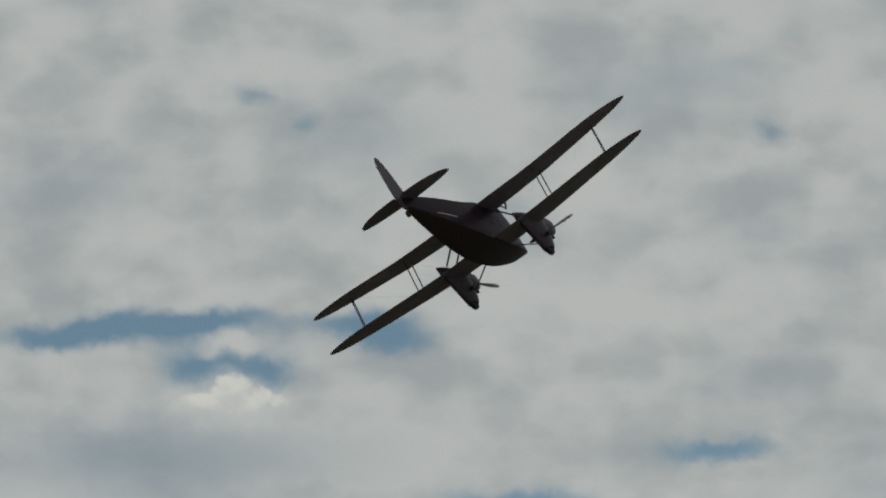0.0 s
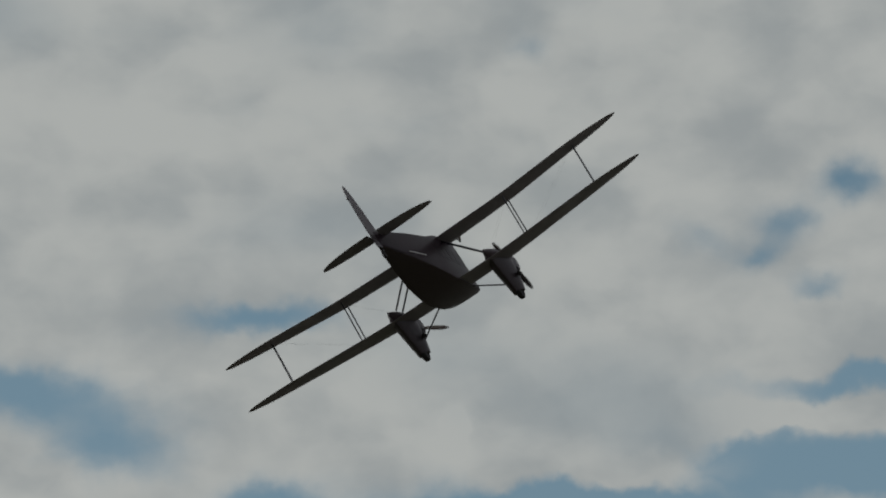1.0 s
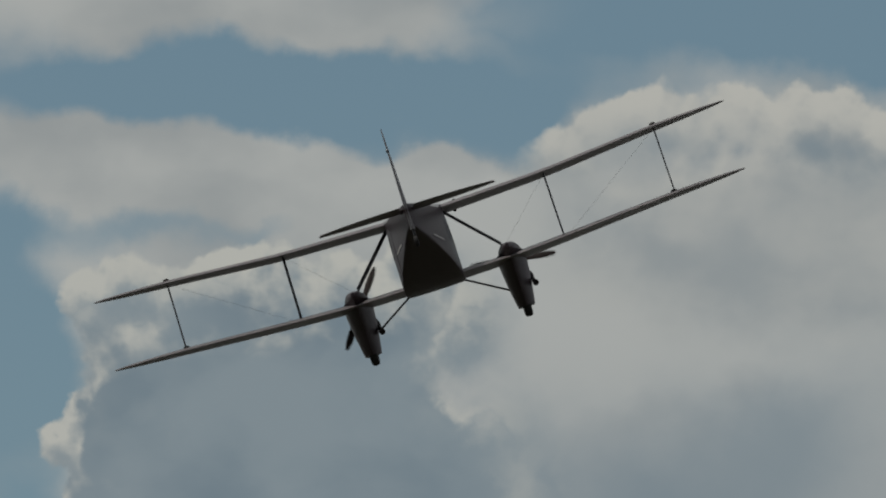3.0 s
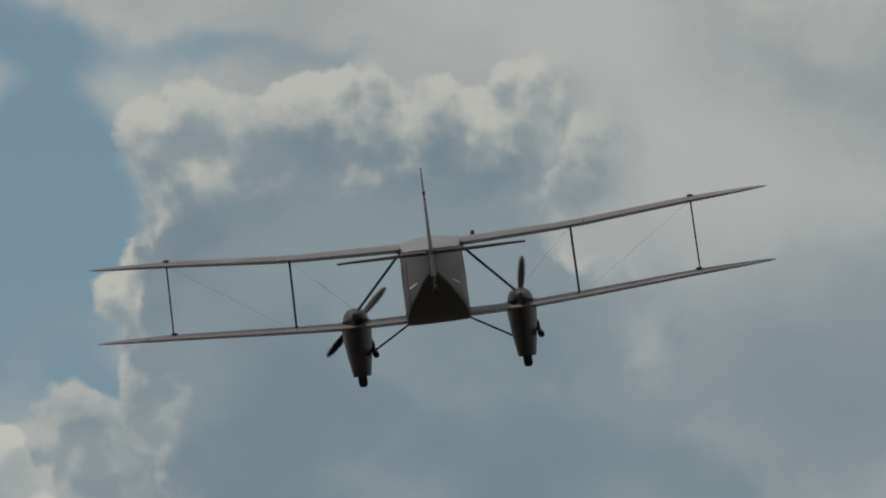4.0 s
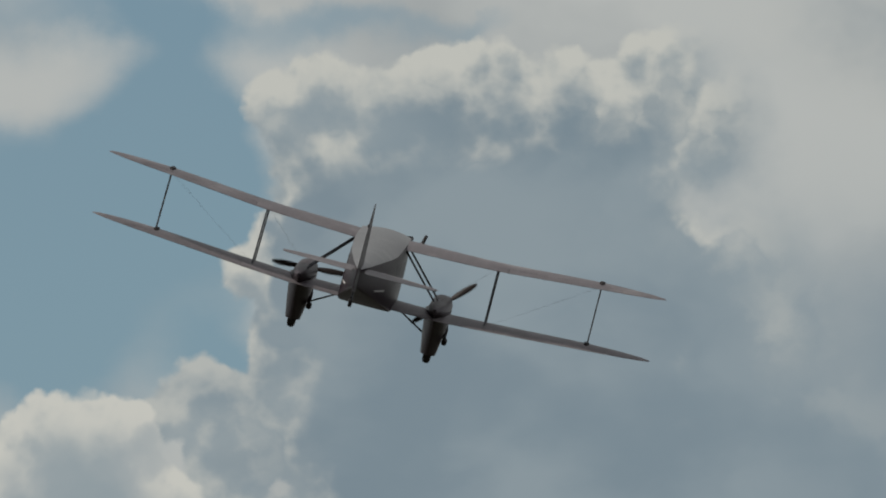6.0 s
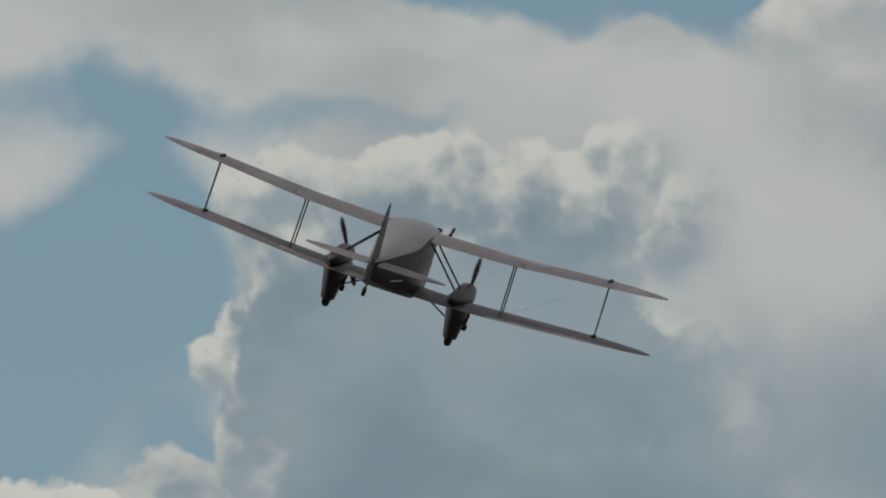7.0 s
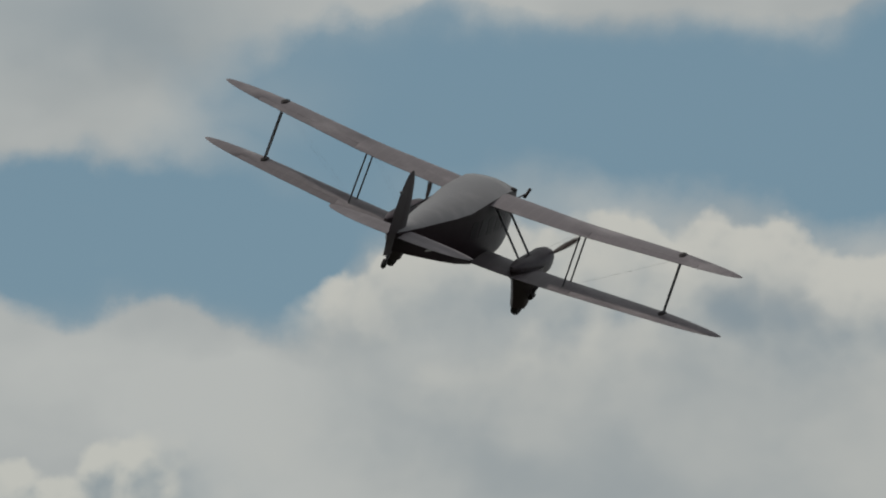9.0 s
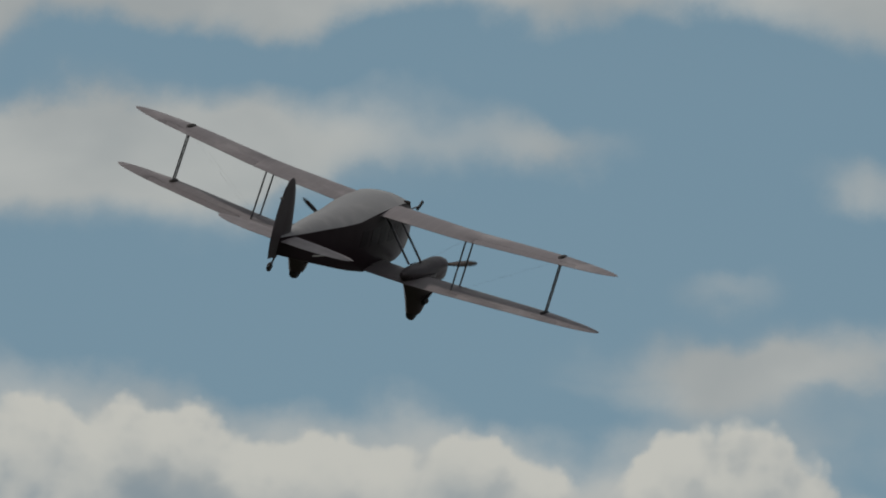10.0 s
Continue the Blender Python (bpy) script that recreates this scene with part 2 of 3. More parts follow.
BILLOWS_EAST = [
    (6.3, 3.8, 0.8, 0.7), (7.0, 4.2, 0.7, 0.72), (7.8, 4.35, 0.8, 0.98), (8.7, 4.1, 0.8, 0.9), (9.55, 4.4, 0.72, 1.0), (10.3, 4.2, 0.7, 0.98), (11.0, 4.4, 0.8, 1.0),
    (11.9, 4.4, 0.85, 1.0), (12.55, 4.2, 0.6, 0.95), (13.5, 4.2, 0.9, 1.0), (14.4, 4.1, 0.9, 0.97), (15.4, 4.05, 0.9, 1.03), (16.3, 3.7, 0.8, 1.0),
    (18.4, 4.3, 0.8, 1.05), (19.3, 4.15, 0.9, 1.05), (20.0, 3.7, 0.75, 1.1), (11.5, 2.4, 5.6, 2.1), (19.3, 2.0, 1.9, 2.4)]
BILLOWS_NORTH = [(-34.4, 15.3, 0.95, 0.78), (-33.3, 14.6, 1.3, 0.7), (-35.5, 14.5, 1.3, 0.7)]  # a small white top within the overcast
BRIGHTS = [  # whiter stretches of the veil
    (6.8, 1.0, 2.6, 1.8, 0.9), (5.0, 2.9, 2.0, 0.7, 0.8), (-2.5, 3.5, 4.0, 0.6, 0.3), (11.5, 1.4, 6.0, 1.6, 0.9), (-34.3, 14.9, 2.4, 0.7, 0.8), (-4.5, 8.4, 0.6, 0.9, 0.9),
    (-30.0, 11.6, 6.0, 1.2, 0.6), (-13.0, 10.6, 4.0, 0.9, 0.5), (16.0, 2.8, 3.0, 0.9, 0.6)]
SHADES = [  # greyer stretches of cloud
    (8.5, -3.6, 4.2, 2.2, 1.0), (8.2, 4.1, 1.5, 0.5, 0.75), (11.1, 3.85, 0.5, 0.45, 0.95), (12.1, 3.55, 0.6, 0.5, 0.6), (13.5, 3.9, 1.1, 0.35, 0.75), (15.4, 4.05, 0.5, 0.5, 0.7),
    (1.0, 9.3, 4.0, 1.5, 0.45), (-5.0, 11.0, 3.0, 1.2, 0.3), (-42.0, 25.2, 3.0, 1.3, 0.5), (-28.0, 27.0, 3.5, 2.0, 0.4), (-7.4, -6.5, 1.4, 0.8, 0.35),
    (3.5, 1.5, 0.7, 0.4, 0.4), (3.0, 7.9, 2.0, 0.8, 0.45), (-38.0, 12.0, 8.0, 1.9, 0.8), (10.9, -1.5, 2.2, 1.2, 0.5), (-10.0, 15.3, 3.5, 1.2, 0.35), (-14.0, 29.5, 5.0, 1.6, 0.45),
    (-9.5, 22.5, 2.0, 1.5, 0.3), (-21.0, 22.8, 2.5, 1.0, 0.4)]


def cloud_sheet():
    m = bpy.data.materials.new("clouds")
    m.use_nodes = True
    tree = m.node_tree
    tree.nodes.clear()
    n = Nodes(tree)
    at = n.scale(tree.nodes.new("ShaderNodeTexCoord").outputs["Object"], 1 / 11.36)

    def cells(p, scale):
        """Round puffs: 1 at their middles, 0 in the creases between them."""
        v = tree.nodes.new("ShaderNodeTexVoronoi")
        v.voronoi_dimensions, v.feature = "2D", "SMOOTH_F1"
        n.put(v.inputs["Vector"], p)
        v.inputs["Scale"].default_value, v.inputs["Smoothness"].default_value = scale, 0.35
        return n.math("SUBTRACT", 1.0, v.outputs["Distance"])

    def bent(p, big, small):
        a = n.vec("SUBTRACT", n.noise(p, 0.35, 3.0, 0.5, "Color"), (0.5, 0.5, 0.5))
        b = n.vec("SUBTRACT", n.noise(p, 1.5, 5.0, 0.6, "Color"), (0.5, 0.5, 0.5))
        p = n.vec("MULTIPLY_ADD", a, (big, big, 0.0), p)
        return n.vec("MULTIPLY", n.vec("MULTIPLY_ADD", b, (small, small, 0.0), p), (1.0, 1.0, 0.0))

    def bumps(p, rows, start, sign):
        total = start
        for x, y, rx, ry, w in rows:
            d = n.vec("MULTIPLY_ADD", p, (1 / rx, 1 / ry, 0.0), (-x / rx, -y / ry, 0.0))
            g = n.math("POWER", 0.36, n.vec("DOT_PRODUCT", d, d, out="Value"))
            total = n.math("MULTIPLY_ADD", g, sign * w, total)
        return total

    # soft layer
    p = bent(at, 2.2, 0.45)
    flat = n.vec("MULTIPLY", at, (0.55, 1.0, 0.0))
    v = n.math("MULTIPLY_ADD", n.noise(flat, 0.24, 5.0, 0.5), 1.0, 0.42)
    for rows in (GAPS_NORTH, GAPS_MIDDLE, GAPS_EAST):
        v = bumps(p, rows, v, -1.0)
    v = n.math("MAXIMUM", v, -0.12)
    v = bumps(p, VEILS, v, 1.0)
    soft = n.step(v, 0.0, 0.88)
    mottle = n.noise(bent(n.vec("MULTIPLY", at, (0.72, 1.0, 0.0)), 1.1, 0.3), 0.34, 4.0, 0.45)
    tone = n.step(n.math("MULTIPLY_ADD", n.noise(flat, 0.13, 3.0), 0.45, n.math("MULTIPLY", mottle, 0.6)), 0.37, 0.62)
    tone = n.math("MINIMUM", bumps(p, BRIGHTS, tone, 1.0), 1.0)
    veil = n.mix(tone, rgb(0.325, 0.352, 0.357), rgb(0.45, 0.467, 0.453))
    sep = tree.nodes.new("ShaderNodeSeparateXYZ")
    n.link(at, sep.inputs[0])
    blue = n.mix(n.step(sep.outputs["Y"], -6.0, 9.0), rgb(0.205, 0.308, 0.367), rgb(0.172, 0.272, 0.348))
    blue = n.mix(n.step(sep.outputs["Y"], 9.0, 18.0), blue, rgb(0.135, 0.225, 0.30))
    grey = rgb(0.225, 0.28, 0.315)
    shade = n.math("MINIMUM", bumps(p, SHADES, 0.0, 1.0), 1.0)
    veil = n.mix(shade, veil, grey)
    colour = n.mix(soft, blue, veil)

    # heaped layer: depth inside the cloud, and depth a little nearer to the light
    def heap(p, rows, puff):
        best = -1.0
        q = bent(p, 0.45, 0.30)
        for x, y, rx, ry in rows:
            d = n.vec("MULTIPLY_ADD", q, (1 / rx, 1 / ry, 0.0), (-x / rx, -y / ry, 0.0))
            inside = n.math("MULTIPLY_ADD", n.vec("LENGTH", d, out="Value"), -min(rx, ry), min(rx, ry))
            best = n.math("SMOOTH_MAX", best, inside, 0.25)
        plain = best
        for size, part_of in ((0.55, 0.8), (1.15, 0.6), (2.6, 0.42), (5.5, 0.16)):
            best = n.math("ADD", best, n.math("MULTIPLY_ADD", cells(q, size), puff * part_of, -puff * part_of * 0.6))
        return best, plain

    for rows, edge, deep, high, glow in ((BILLOWS_NORTH, 0.16, rgb(0.42, 0.44, 0.43), rgb(0.47, 0.485, 0.465), rgb(0.56, 0.565, 0.525)),
                                         (BILLOWS_EAST, 0.09, rgb(0.315, 0.348, 0.358), rgb(0.425, 0.44, 0.425), rgb(0.52, 0.52, 0.48)),
                                         (BILLOWS_MAIN, 0.08, rgb(0.19, 0.248, 0.288), rgb(0.25, 0.305, 0.336), rgb(0.51, 0.515, 0.475)),
                                         (BILLOWS_WEST, 0.08, rgb(0.27, 0.325, 0.35), rgb(0.37, 0.40, 0.405), rgb(0.545, 0.545, 0.50))):
        here, depth = heap(at, rows, 0.36)
        above, unused = heap(n.vec("ADD", at, (-0.10, 0.42, 0.0)), rows, 0.62)
        fall = n.math("SUBTRACT", here, above)
        stray = n.math("MULTIPLY_ADD", n.noise(bent(at, 0.8, 0.3), 0.62, 4.0, 0.55), 2.6, -1.3)
        if rows is BILLOWS_MAIN:
            above = n.math("ADD", above, stray)
        slope = n.step(fall, -0.15, 0.40, 0.30, 1.0)
        lit = n.math("MULTIPLY", n.step(above, -0.25, 1.05, 1.0, 0.0), slope)
        # flanks that melt into the veil
        if rows is BILLOWS_MAIN:
            edge = n.step(sep.outputs["X"], 2.8, 5.2, edge, 0.75)
            lit = n.math("MULTIPLY", lit, n.step(sep.outputs["X"], 3.6, 5.8, 1.0, 0.25))
            low = n.step(sep.outputs["Y"], -0.9, 0.2, 1.0, 0.0)
            rim = n.math("DIVIDE", n.math("MULTIPLY_ADD", stray, 0.55, depth), n.math("MULTIPLY_ADD", n.math("MULTIPLY", low, n.step(sep.outputs["Y"], -3.8, -3.0, 0.3, 1.0)), -1.2, 1.6))
            lit = n.math("MULTIPLY", lit, n.step(rim, 0.35, 1.0, 1.0, 0.08))
            lit = n.math("MULTIPLY", lit, n.step(sep.outputs["Y"], -3.6, -2.6, 0.75, 1.0))
            tuft = n.math("MULTIPLY", bumps(bent(at, 0.8, 0.8), TUFTS, 0.0, 1.0), n.step(n.noise(bent(at, 0.55, 0.6), 1.0, 3.0, 0.5), 0.36, 0.62, 0.3, 1.0))
            lit = n.math("MAXIMUM", lit, tuft)
        if rows is BILLOWS_NORTH:
            edge = n.step(sep.outputs["Y"], 14.3, 15.2, 0.9, edge)
        if rows is BILLOWS_WEST:
            lit = n.math("MULTIPLY", lit, n.step(depth, 0.4, 1.3, 1.0, 0.12))
        if rows is BILLOWS_EAST:
            edge = n.step(sep.outputs["Y"], 3.3, 4.5, 0.8, edge)
            lit = n.math("MULTIPLY", lit, n.step(sep.outputs["Y"], 2.6, 4.2, 0.3, 1.0))
            lit = n.math("MULTIPLY", lit, n.math("MULTIPLY_ADD", shade, -0.75, 1.0))
        body = n.mix(n.step(mottle, 0.36, 0.62), deep, high)
        if rows is BILLOWS_EAST:
            hollow = n.math("MULTIPLY", n.step(fall, -0.42, 0.12, 0.75, 0.0), n.step(sep.outputs["X"], 6.5, 9.5))
            hollow = n.math("MULTIPLY", hollow, n.step(sep.outputs["Y"], 2.6, 3.8))
            body = n.mix(hollow, body, rgb(0.28, 0.325, 0.35))
        body = n.mix(n.math("MULTIPLY", shade, 0.8), body, grey)
        body = n.mix(lit, body, glow)
        colour = n.mix(n.step(here, n.math("MULTIPLY", edge, -1.0), edge), colour, body)

    out = tree.nodes.new("ShaderNodeOutputMaterial")
    glow = tree.nodes.new("ShaderNodeEmission")
    n.link(colour, glow.inputs["Color"])
    n.link(glow.outputs[0], out.inputs["Surface"])
    return m


# ---- the setting: ground and sky ----
def sheet(name, size_x0, size_x1, size_y0, size_y1, material, label, category):
    bm = bmesh.new()
    vs = [bm.verts.new(c) for c in ((size_x0, size_y0, 0), (size_x1, size_y0, 0), (size_x1, size_y1, 0), (size_x0, size_y1, 0))]
    bm.faces.new(vs)
    me = bpy.data.meshes.new(name)
    bm.to_mesh(me)
    bm.free()
    me.materials.append(material)
    return tagged(new(name, me), label, category, kind="structure")


# out of view; added to bounce light, its dark tone tuned for the undersides
ground = sheet("ground", -4800, 4800, -4800, 4800, grass(), "flat dark green airfield grass, out of view", "ground")
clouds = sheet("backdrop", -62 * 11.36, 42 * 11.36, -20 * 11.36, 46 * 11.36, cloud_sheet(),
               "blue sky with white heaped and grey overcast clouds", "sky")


# ---- the biplane ----
def part(name, bm, material, parent, label="", smooth=True):
    bmesh.ops.recalc_face_normals(bm, faces=bm.faces)
    me = bpy.data.meshes.new(name)
    bm.to_mesh(me)
    bm.free()
    for poly in me.polygons:
        poly.use_smooth = smooth
    for mat in (material if isinstance(material, (list, tuple)) else [material]):
        me.materials.append(mat)
    if smooth:
        me.set_sharp_from_angle(angle=radians(42))
    ob = new(name, me)
    ob.parent = parent
    return tagged(ob, label)


def loft(rings, bm=None, caps=True):
    """A skin through rings of equal count."""
    bm = bm or bmesh.new()
    rows = [[bm.verts.new(c) for c in ring] for ring in rings]
    k = len(rows[0])
    for a, b in zip(rows, rows[1:]):
        for i in range(k):
            bm.faces.new((a[i], a[(i + 1) % k], b[(i + 1) % k], b[i]))
    if caps:
        bm.faces.new(rows[0][::-1])
        bm.faces.new(rows[-1])
    return bm


def rod(a, b, chord, thick, along=(0, 1, 0), bm=None, n=10, ends=1.0):
    """A streamlined bar from a to b: chord lies along the flight direction."""
    a, b = Vector(a), Vector(b)
    axis = (b - a).normalized()
    c = Vector(along)
    c = (c - axis * c.dot(axis)).normalized()
    s = axis.cross(c)
    rings = []
    for f, k in ((0.0, ends), (0.06, 1.0), (0.94, 1.0), (1.0, ends)):
        o = a.lerp(b, f)
        rings.append([o + c * (math.cos(2 * math.pi * i / n) * chord / 2 * k) + s * (math.sin(2 * math.pi * i / n) * thick / 2 * k) for i in range(n)])
    return loft(rings, bm)


def foil(c0, c1, thick, camber, n=9):
    """Points of an aerofoil between the chord fractions c0 and c1: (fraction, height), nose at 0."""
    def half(t):
        return 5 * thick * (0.2969 * math.sqrt(t) - 0.126 * t - 0.3516 * t * t + 0.2843 * t ** 3 - 0.1015 * t ** 4)
    ts = [c0 + (c1 - c0) * (0.5 - 0.5 * math.cos(math.pi * i / (n - 1))) for i in range(n)]
    up = [(t, half(t) + camber * 4 * t * (1 - t) + 0.002) for t in ts]
    low = [(t, -half(t) * 0.8 + camber * 4 * t * (1 - t) - 0.002) for t in ts]
    return up + low[::-1]


TIP = 7.315


def chord_at(x):
    c = 1.66 - 0.62 * max(0.0, x - 0.6) / (TIP - 0.6)
    k = max(0.0, (x - 5.1) / (TIP - 5.1))
    return max(0.04, c * math.sqrt(max(0.0, 1 - k ** 2.2)))


def wing_ring(side, x, z, y, c0, c1, chord, thick):
    return [(side * x, y + chord * (0.46 - t), z + h * chord + 0.027 * chord * (0.46 - t)) for t, h in foil(c0, c1, thick, 0.018)]


def between(x, *stops):
    for a, b in zip(stops, stops[1:]):
        if x <= b[0]:
            return a[1] + (b[1] - a[1]) * max(0.0, x - a[0]) / (b[0] - a[0])
    return stops[-1][1]


def upper_z(x):
    return between(x, (0.3, 0.87), (3.0, 0.95), (5.6, 1.165), (TIP, 1.27))


def lower_z(x):
    return between(x, (0.6, -0.65), (1.8, -0.65), (3.0, -0.585), (5.6, -0.41), (TIP, -0.32))


def wing(name, parent, side, root, z_at, y_mid, label):
    """One wing half with a hinged aileron at its trailing edge."""
    xs = [root, 1.2, 2.0, 2.7, 3.3, 3.301, 4.2, 5.1, 5.7, 6.2, 6.201, 6.5, 6.8, 7.0, 7.15, 7.25, TIP]
    rings = []
    for x in xs:
        cut = 0.76 if 3.3005 < x < 6.2005 else 1.0
        rings.append(wing_ring(side, x, z_at(x), y_mid, 0.0, cut, chord_at(x), 0.124))
    w = part(name, loft(rings), FABRIC, parent, label)
    rings = [wing_ring(side, x, z_at(x), y_mid, 0.77, 1.0, chord_at(x), 0.124) for x in (3.312, 4.2, 5.1, 5.7, 6.19)]
    part("aileron", loft(rings), FABRIC, w, "fabric-covered aileron")
    return w


def section(y, hw, z0, z1):
    """A hull section: flat floor, upright sides, a crease, and a crowned deck."""
    crown = hw * (0.34 - 0.20 * min(1.0, max(0.0, (y + 1.7) / 0.9)))
    edge, top = z1 - crown, hw * 0.95
    right = [(hw * 0.45, z0), (hw * 0.90, z0 + 0.008), (hw * 0.985, z0 + 0.03), (hw, z0 + 0.09), (hw * 0.992, z0 + (edge - z0) * 0.5),
             (hw * 0.97, z0 + (edge - z0) * 0.8), (top, edge)]
    for f in (0.93, 0.78, 0.58, 0.36, 0.14):
        right.append((top * f, edge + crown * (1 - f ** 1.8)))
    return [(x, y, z) for x, z in right] + [(-x, y, z) for x, z in reversed(right)]


HULL = [(-6.35, 0.05, 0.12, 0.62), (-6.0, 0.12, 0.06, 0.66), (-5.0, 0.28, -0.12, 0.75), (-4.0, 0.42, -0.29, 0.84),
        (-3.0, 0.54, -0.46, 0.90), (-2.0, 0.63, -0.62, 0.97), (-1.0, 0.68, -0.75, 1.035), (0.0, 0.69, -0.765, 1.09),
        (0.9, 0.68, -0.72, 1.13), (1.5, 0.64, -0.67, 1.08), (2.0, 0.57, -0.60, 0.74), (2.5, 0.47, -0.51, 0.33),
        (2.9, 0.36, -0.42, 0.12), (3.2, 0.22, -0.32, -0.02), (3.33, 0.09, -0.25, -0.12)]


def hull_at(y):
    for a, b in zip(HULL, HULL[1:]):
        if a[0] <= y <= b[0]:
            f = (y - a[0]) / (b[0] - a[0])
            return [p + (q - p) * f for p, q in zip(a, b)][1:]
    return HULL[-1][1:]


def side_x(y, z):
    """Half width of the hull's skin at y and z."""
    hw, z0, z1 = hull_at(y)
    ring = [(p[2], p[0]) for p in section(y, hw, z0, z1)[3:12]]
    for a, b in zip(ring, ring[1:]):
        if a[0] <= z <= b[0]:
            return a[1] + (b[1] - a[1]) * (z - a[0]) / max(1e-6, b[0] - a[0])
    return ring[0][1] if z < ring[0][0] else ring[-1][1]


def side_panel(parent, name, side, y0, y1, z0, z1, material, label="", proud=0.012, rake=0.0, taper=0.0):
    """A thin panel that follows the hull's side."""
    rings = []
    for i in range(7):
        y = y0 + (y1 - y0) * i / 6
        a, b = z0 + taper * i / 6, z1 + taper * i / 6
        col = []
        for j in range(5):
            z = a + (b - a) * j / 4
            col.append((side * (side_x(y, z) + proud), y + rake * (z - a), z))
        for j in range(4, -1, -1):
            z = a + (b - a) * j / 4
            col.append((side * (side_x(y, z) - 0.02), y + rake * (z - a), z))
        rings.append(col)
    return part(name, loft(rings), material, parent, label)


def tube(path, radius, bm=None, n=8):
    rings = []
    for i, c in enumerate(path):
        c = Vector(c)
        d = (Vector(path[min(i + 1, len(path) - 1)]) - Vector(path[max(i - 1, 0)])).normalized()
        s = d.orthogonal().normalized()
        t = d.cross(s)
        rings.append([c + (s * math.cos(2 * math.pi * k / n) + t * math.sin(2 * math.pi * k / n)) * radius for k in range(n)])
    return loft(rings, bm)


def wheel_bm(x, y, z, r, w):
    """A tyre with a rounded tread."""
    rings = []
    for f, k in ((-0.5, 0.62), (-0.5, 0.8), (-0.36, 0.95), (0.0, 1.0), (0.36, 0.95), (0.5, 0.8), (0.5, 0.62)):
        rings.append([(x + f * w, y + r * k * math.cos(2 * math.pi * i / 28), z + r * k * math.sin(2 * math.pi * i / 28)) for i in range(28)])
    return loft(rings)


def oval(y, x, z, hw, hh, n=20, e=0.75):
    return [(x + hw * math.copysign(abs(math.cos(2 * math.pi * i / n)) ** e, math.cos(2 * math.pi * i / n)), y,
             z + hh * math.copysign(abs(math.sin(2 * math.pi * i / n)) ** e, math.sin(2 * math.pi * i / n))) for i in range(n)]


def engine(parent, side):
    x = side * 1.78
    cowl = [(-1.05, -0.42, 0.04, 0.05), (-0.75, -0.44, 0.12, 0.11), (-0.3, -0.46, 0.20, 0.18), (0.3, -0.50, 0.26, 0.22), (0.9, -0.54, 0.28, 0.30),
            (1.5, -0.56, 0.28, 0.37), (1.9, -0.55, 0.25, 0.33), (2.1, -0.50, 0.17, 0.22), (2.16, -0.47, 0.10, 0.12)]
    nacelle = part("engine_nacelle", loft([oval(y, x, z, w, h) for y, z, w, h in cowl]), COWL, parent, "dark engine cowling stained with oil")
    bm = tube([(x + 0.24, 1.35, -0.85), (x + 0.30, 1.0, -1.0), (x + 0.31, 0.7, -1.15), (x + 0.34, 0.45, -1.24)], 0.045)
    part("exhaust_pipe", bm, EXHAUST, nacelle, "sooty exhaust pipe")
    bm = tube([(x + 0.34, 0.62, -1.23), (x + 0.345, 0.5, -1.25), (x + 0.35, 0.36, -1.27)], 0.07)
    part("exhaust_muffler", bm, EXHAUST, nacelle, "black exhaust end")
    part("air_intake", loft([oval(y, x, z, w, h, 12) for y, z, w, h in ((1.95, -0.92, 0.05, 0.05), (1.5, -0.96, 0.10, 0.07), (1.0, -0.92, 0.10, 0.07))]),
         EXHAUST, nacelle, "dark air intake under the cowling")
    # trousered undercarriage leg: broad under the wing, narrow at the wheel
    rings = []
    for z, y0, y1, w in ((-0.50, -0.98, 1.45, 0.33), (-0.72, -0.66, 1.42, 0.32), (-0.95, -0.38, 1.38, 0.30), (-1.2, -0.12, 1.30, 0.27),
                         (-1.42, 0.10, 1.20, 0.235), (-1.58, 0.24, 1.12, 0.21), (-1.68, 0.34, 1.02, 0.19)):
        ring = []
        for i in range(22):
            a = 2 * math.pi * i / 22
            t = 0.5 - 0.5 * math.cos(a)
            ring.append((x + math.copysign(w * 2.0 * math.sqrt(max(t, 0)) * (1 - t) ** 0.8 * 1.19, math.sin(a)) if 0 < i < 22 else x, y1 + (y0 - y1) * t, z))
        rings.append(ring)
    leg = part("undercarriage_fairing", loft(rings), COWL, parent, "dark trouser fairing over the undercarriage leg")
    tyre = part("wheel", wheel_bm(x, 0.72, -1.58, 0.34, 0.19), RUBBER, leg, "black rubber main wheel")
    bm = loft([[(x + f, 0.72 + r * math.cos(2 * math.pi * i / 16), -1.58 + r * math.sin(2 * math.pi * i / 16)) for i in range(16)]
               for f, r in ((-0.09, 0.2), (0.09, 0.2))])
    part("hub", bm, STEEL, leg)
    return nacelle


def blade_bm(sign):
    rings = []
    for r, c, tw, th in ((0.06, 0.09, 62, 0.07), (0.2, 0.13, 52, 0.055), (0.4, 0.17, 38, 0.04), (0.6, 0.175, 29, 0.03), (0.8, 0.15, 23, 0.022),
                         (0.92, 0.10, 20, 0.016), (0.99, 0.035, 19, 0.01)):
        ring = []
        for i in range(10):
            a = 2 * math.pi * i / 10
            u, v = math.cos(a) * c / 2, math.sin(a) * th / 2
            k = radians(tw)
            ring.append((sign * r, u * math.sin(k) + v * math.cos(k), sign * (u * math.cos(k) - v * math.sin(k))))
        rings.append(ring)
    return loft(rings)


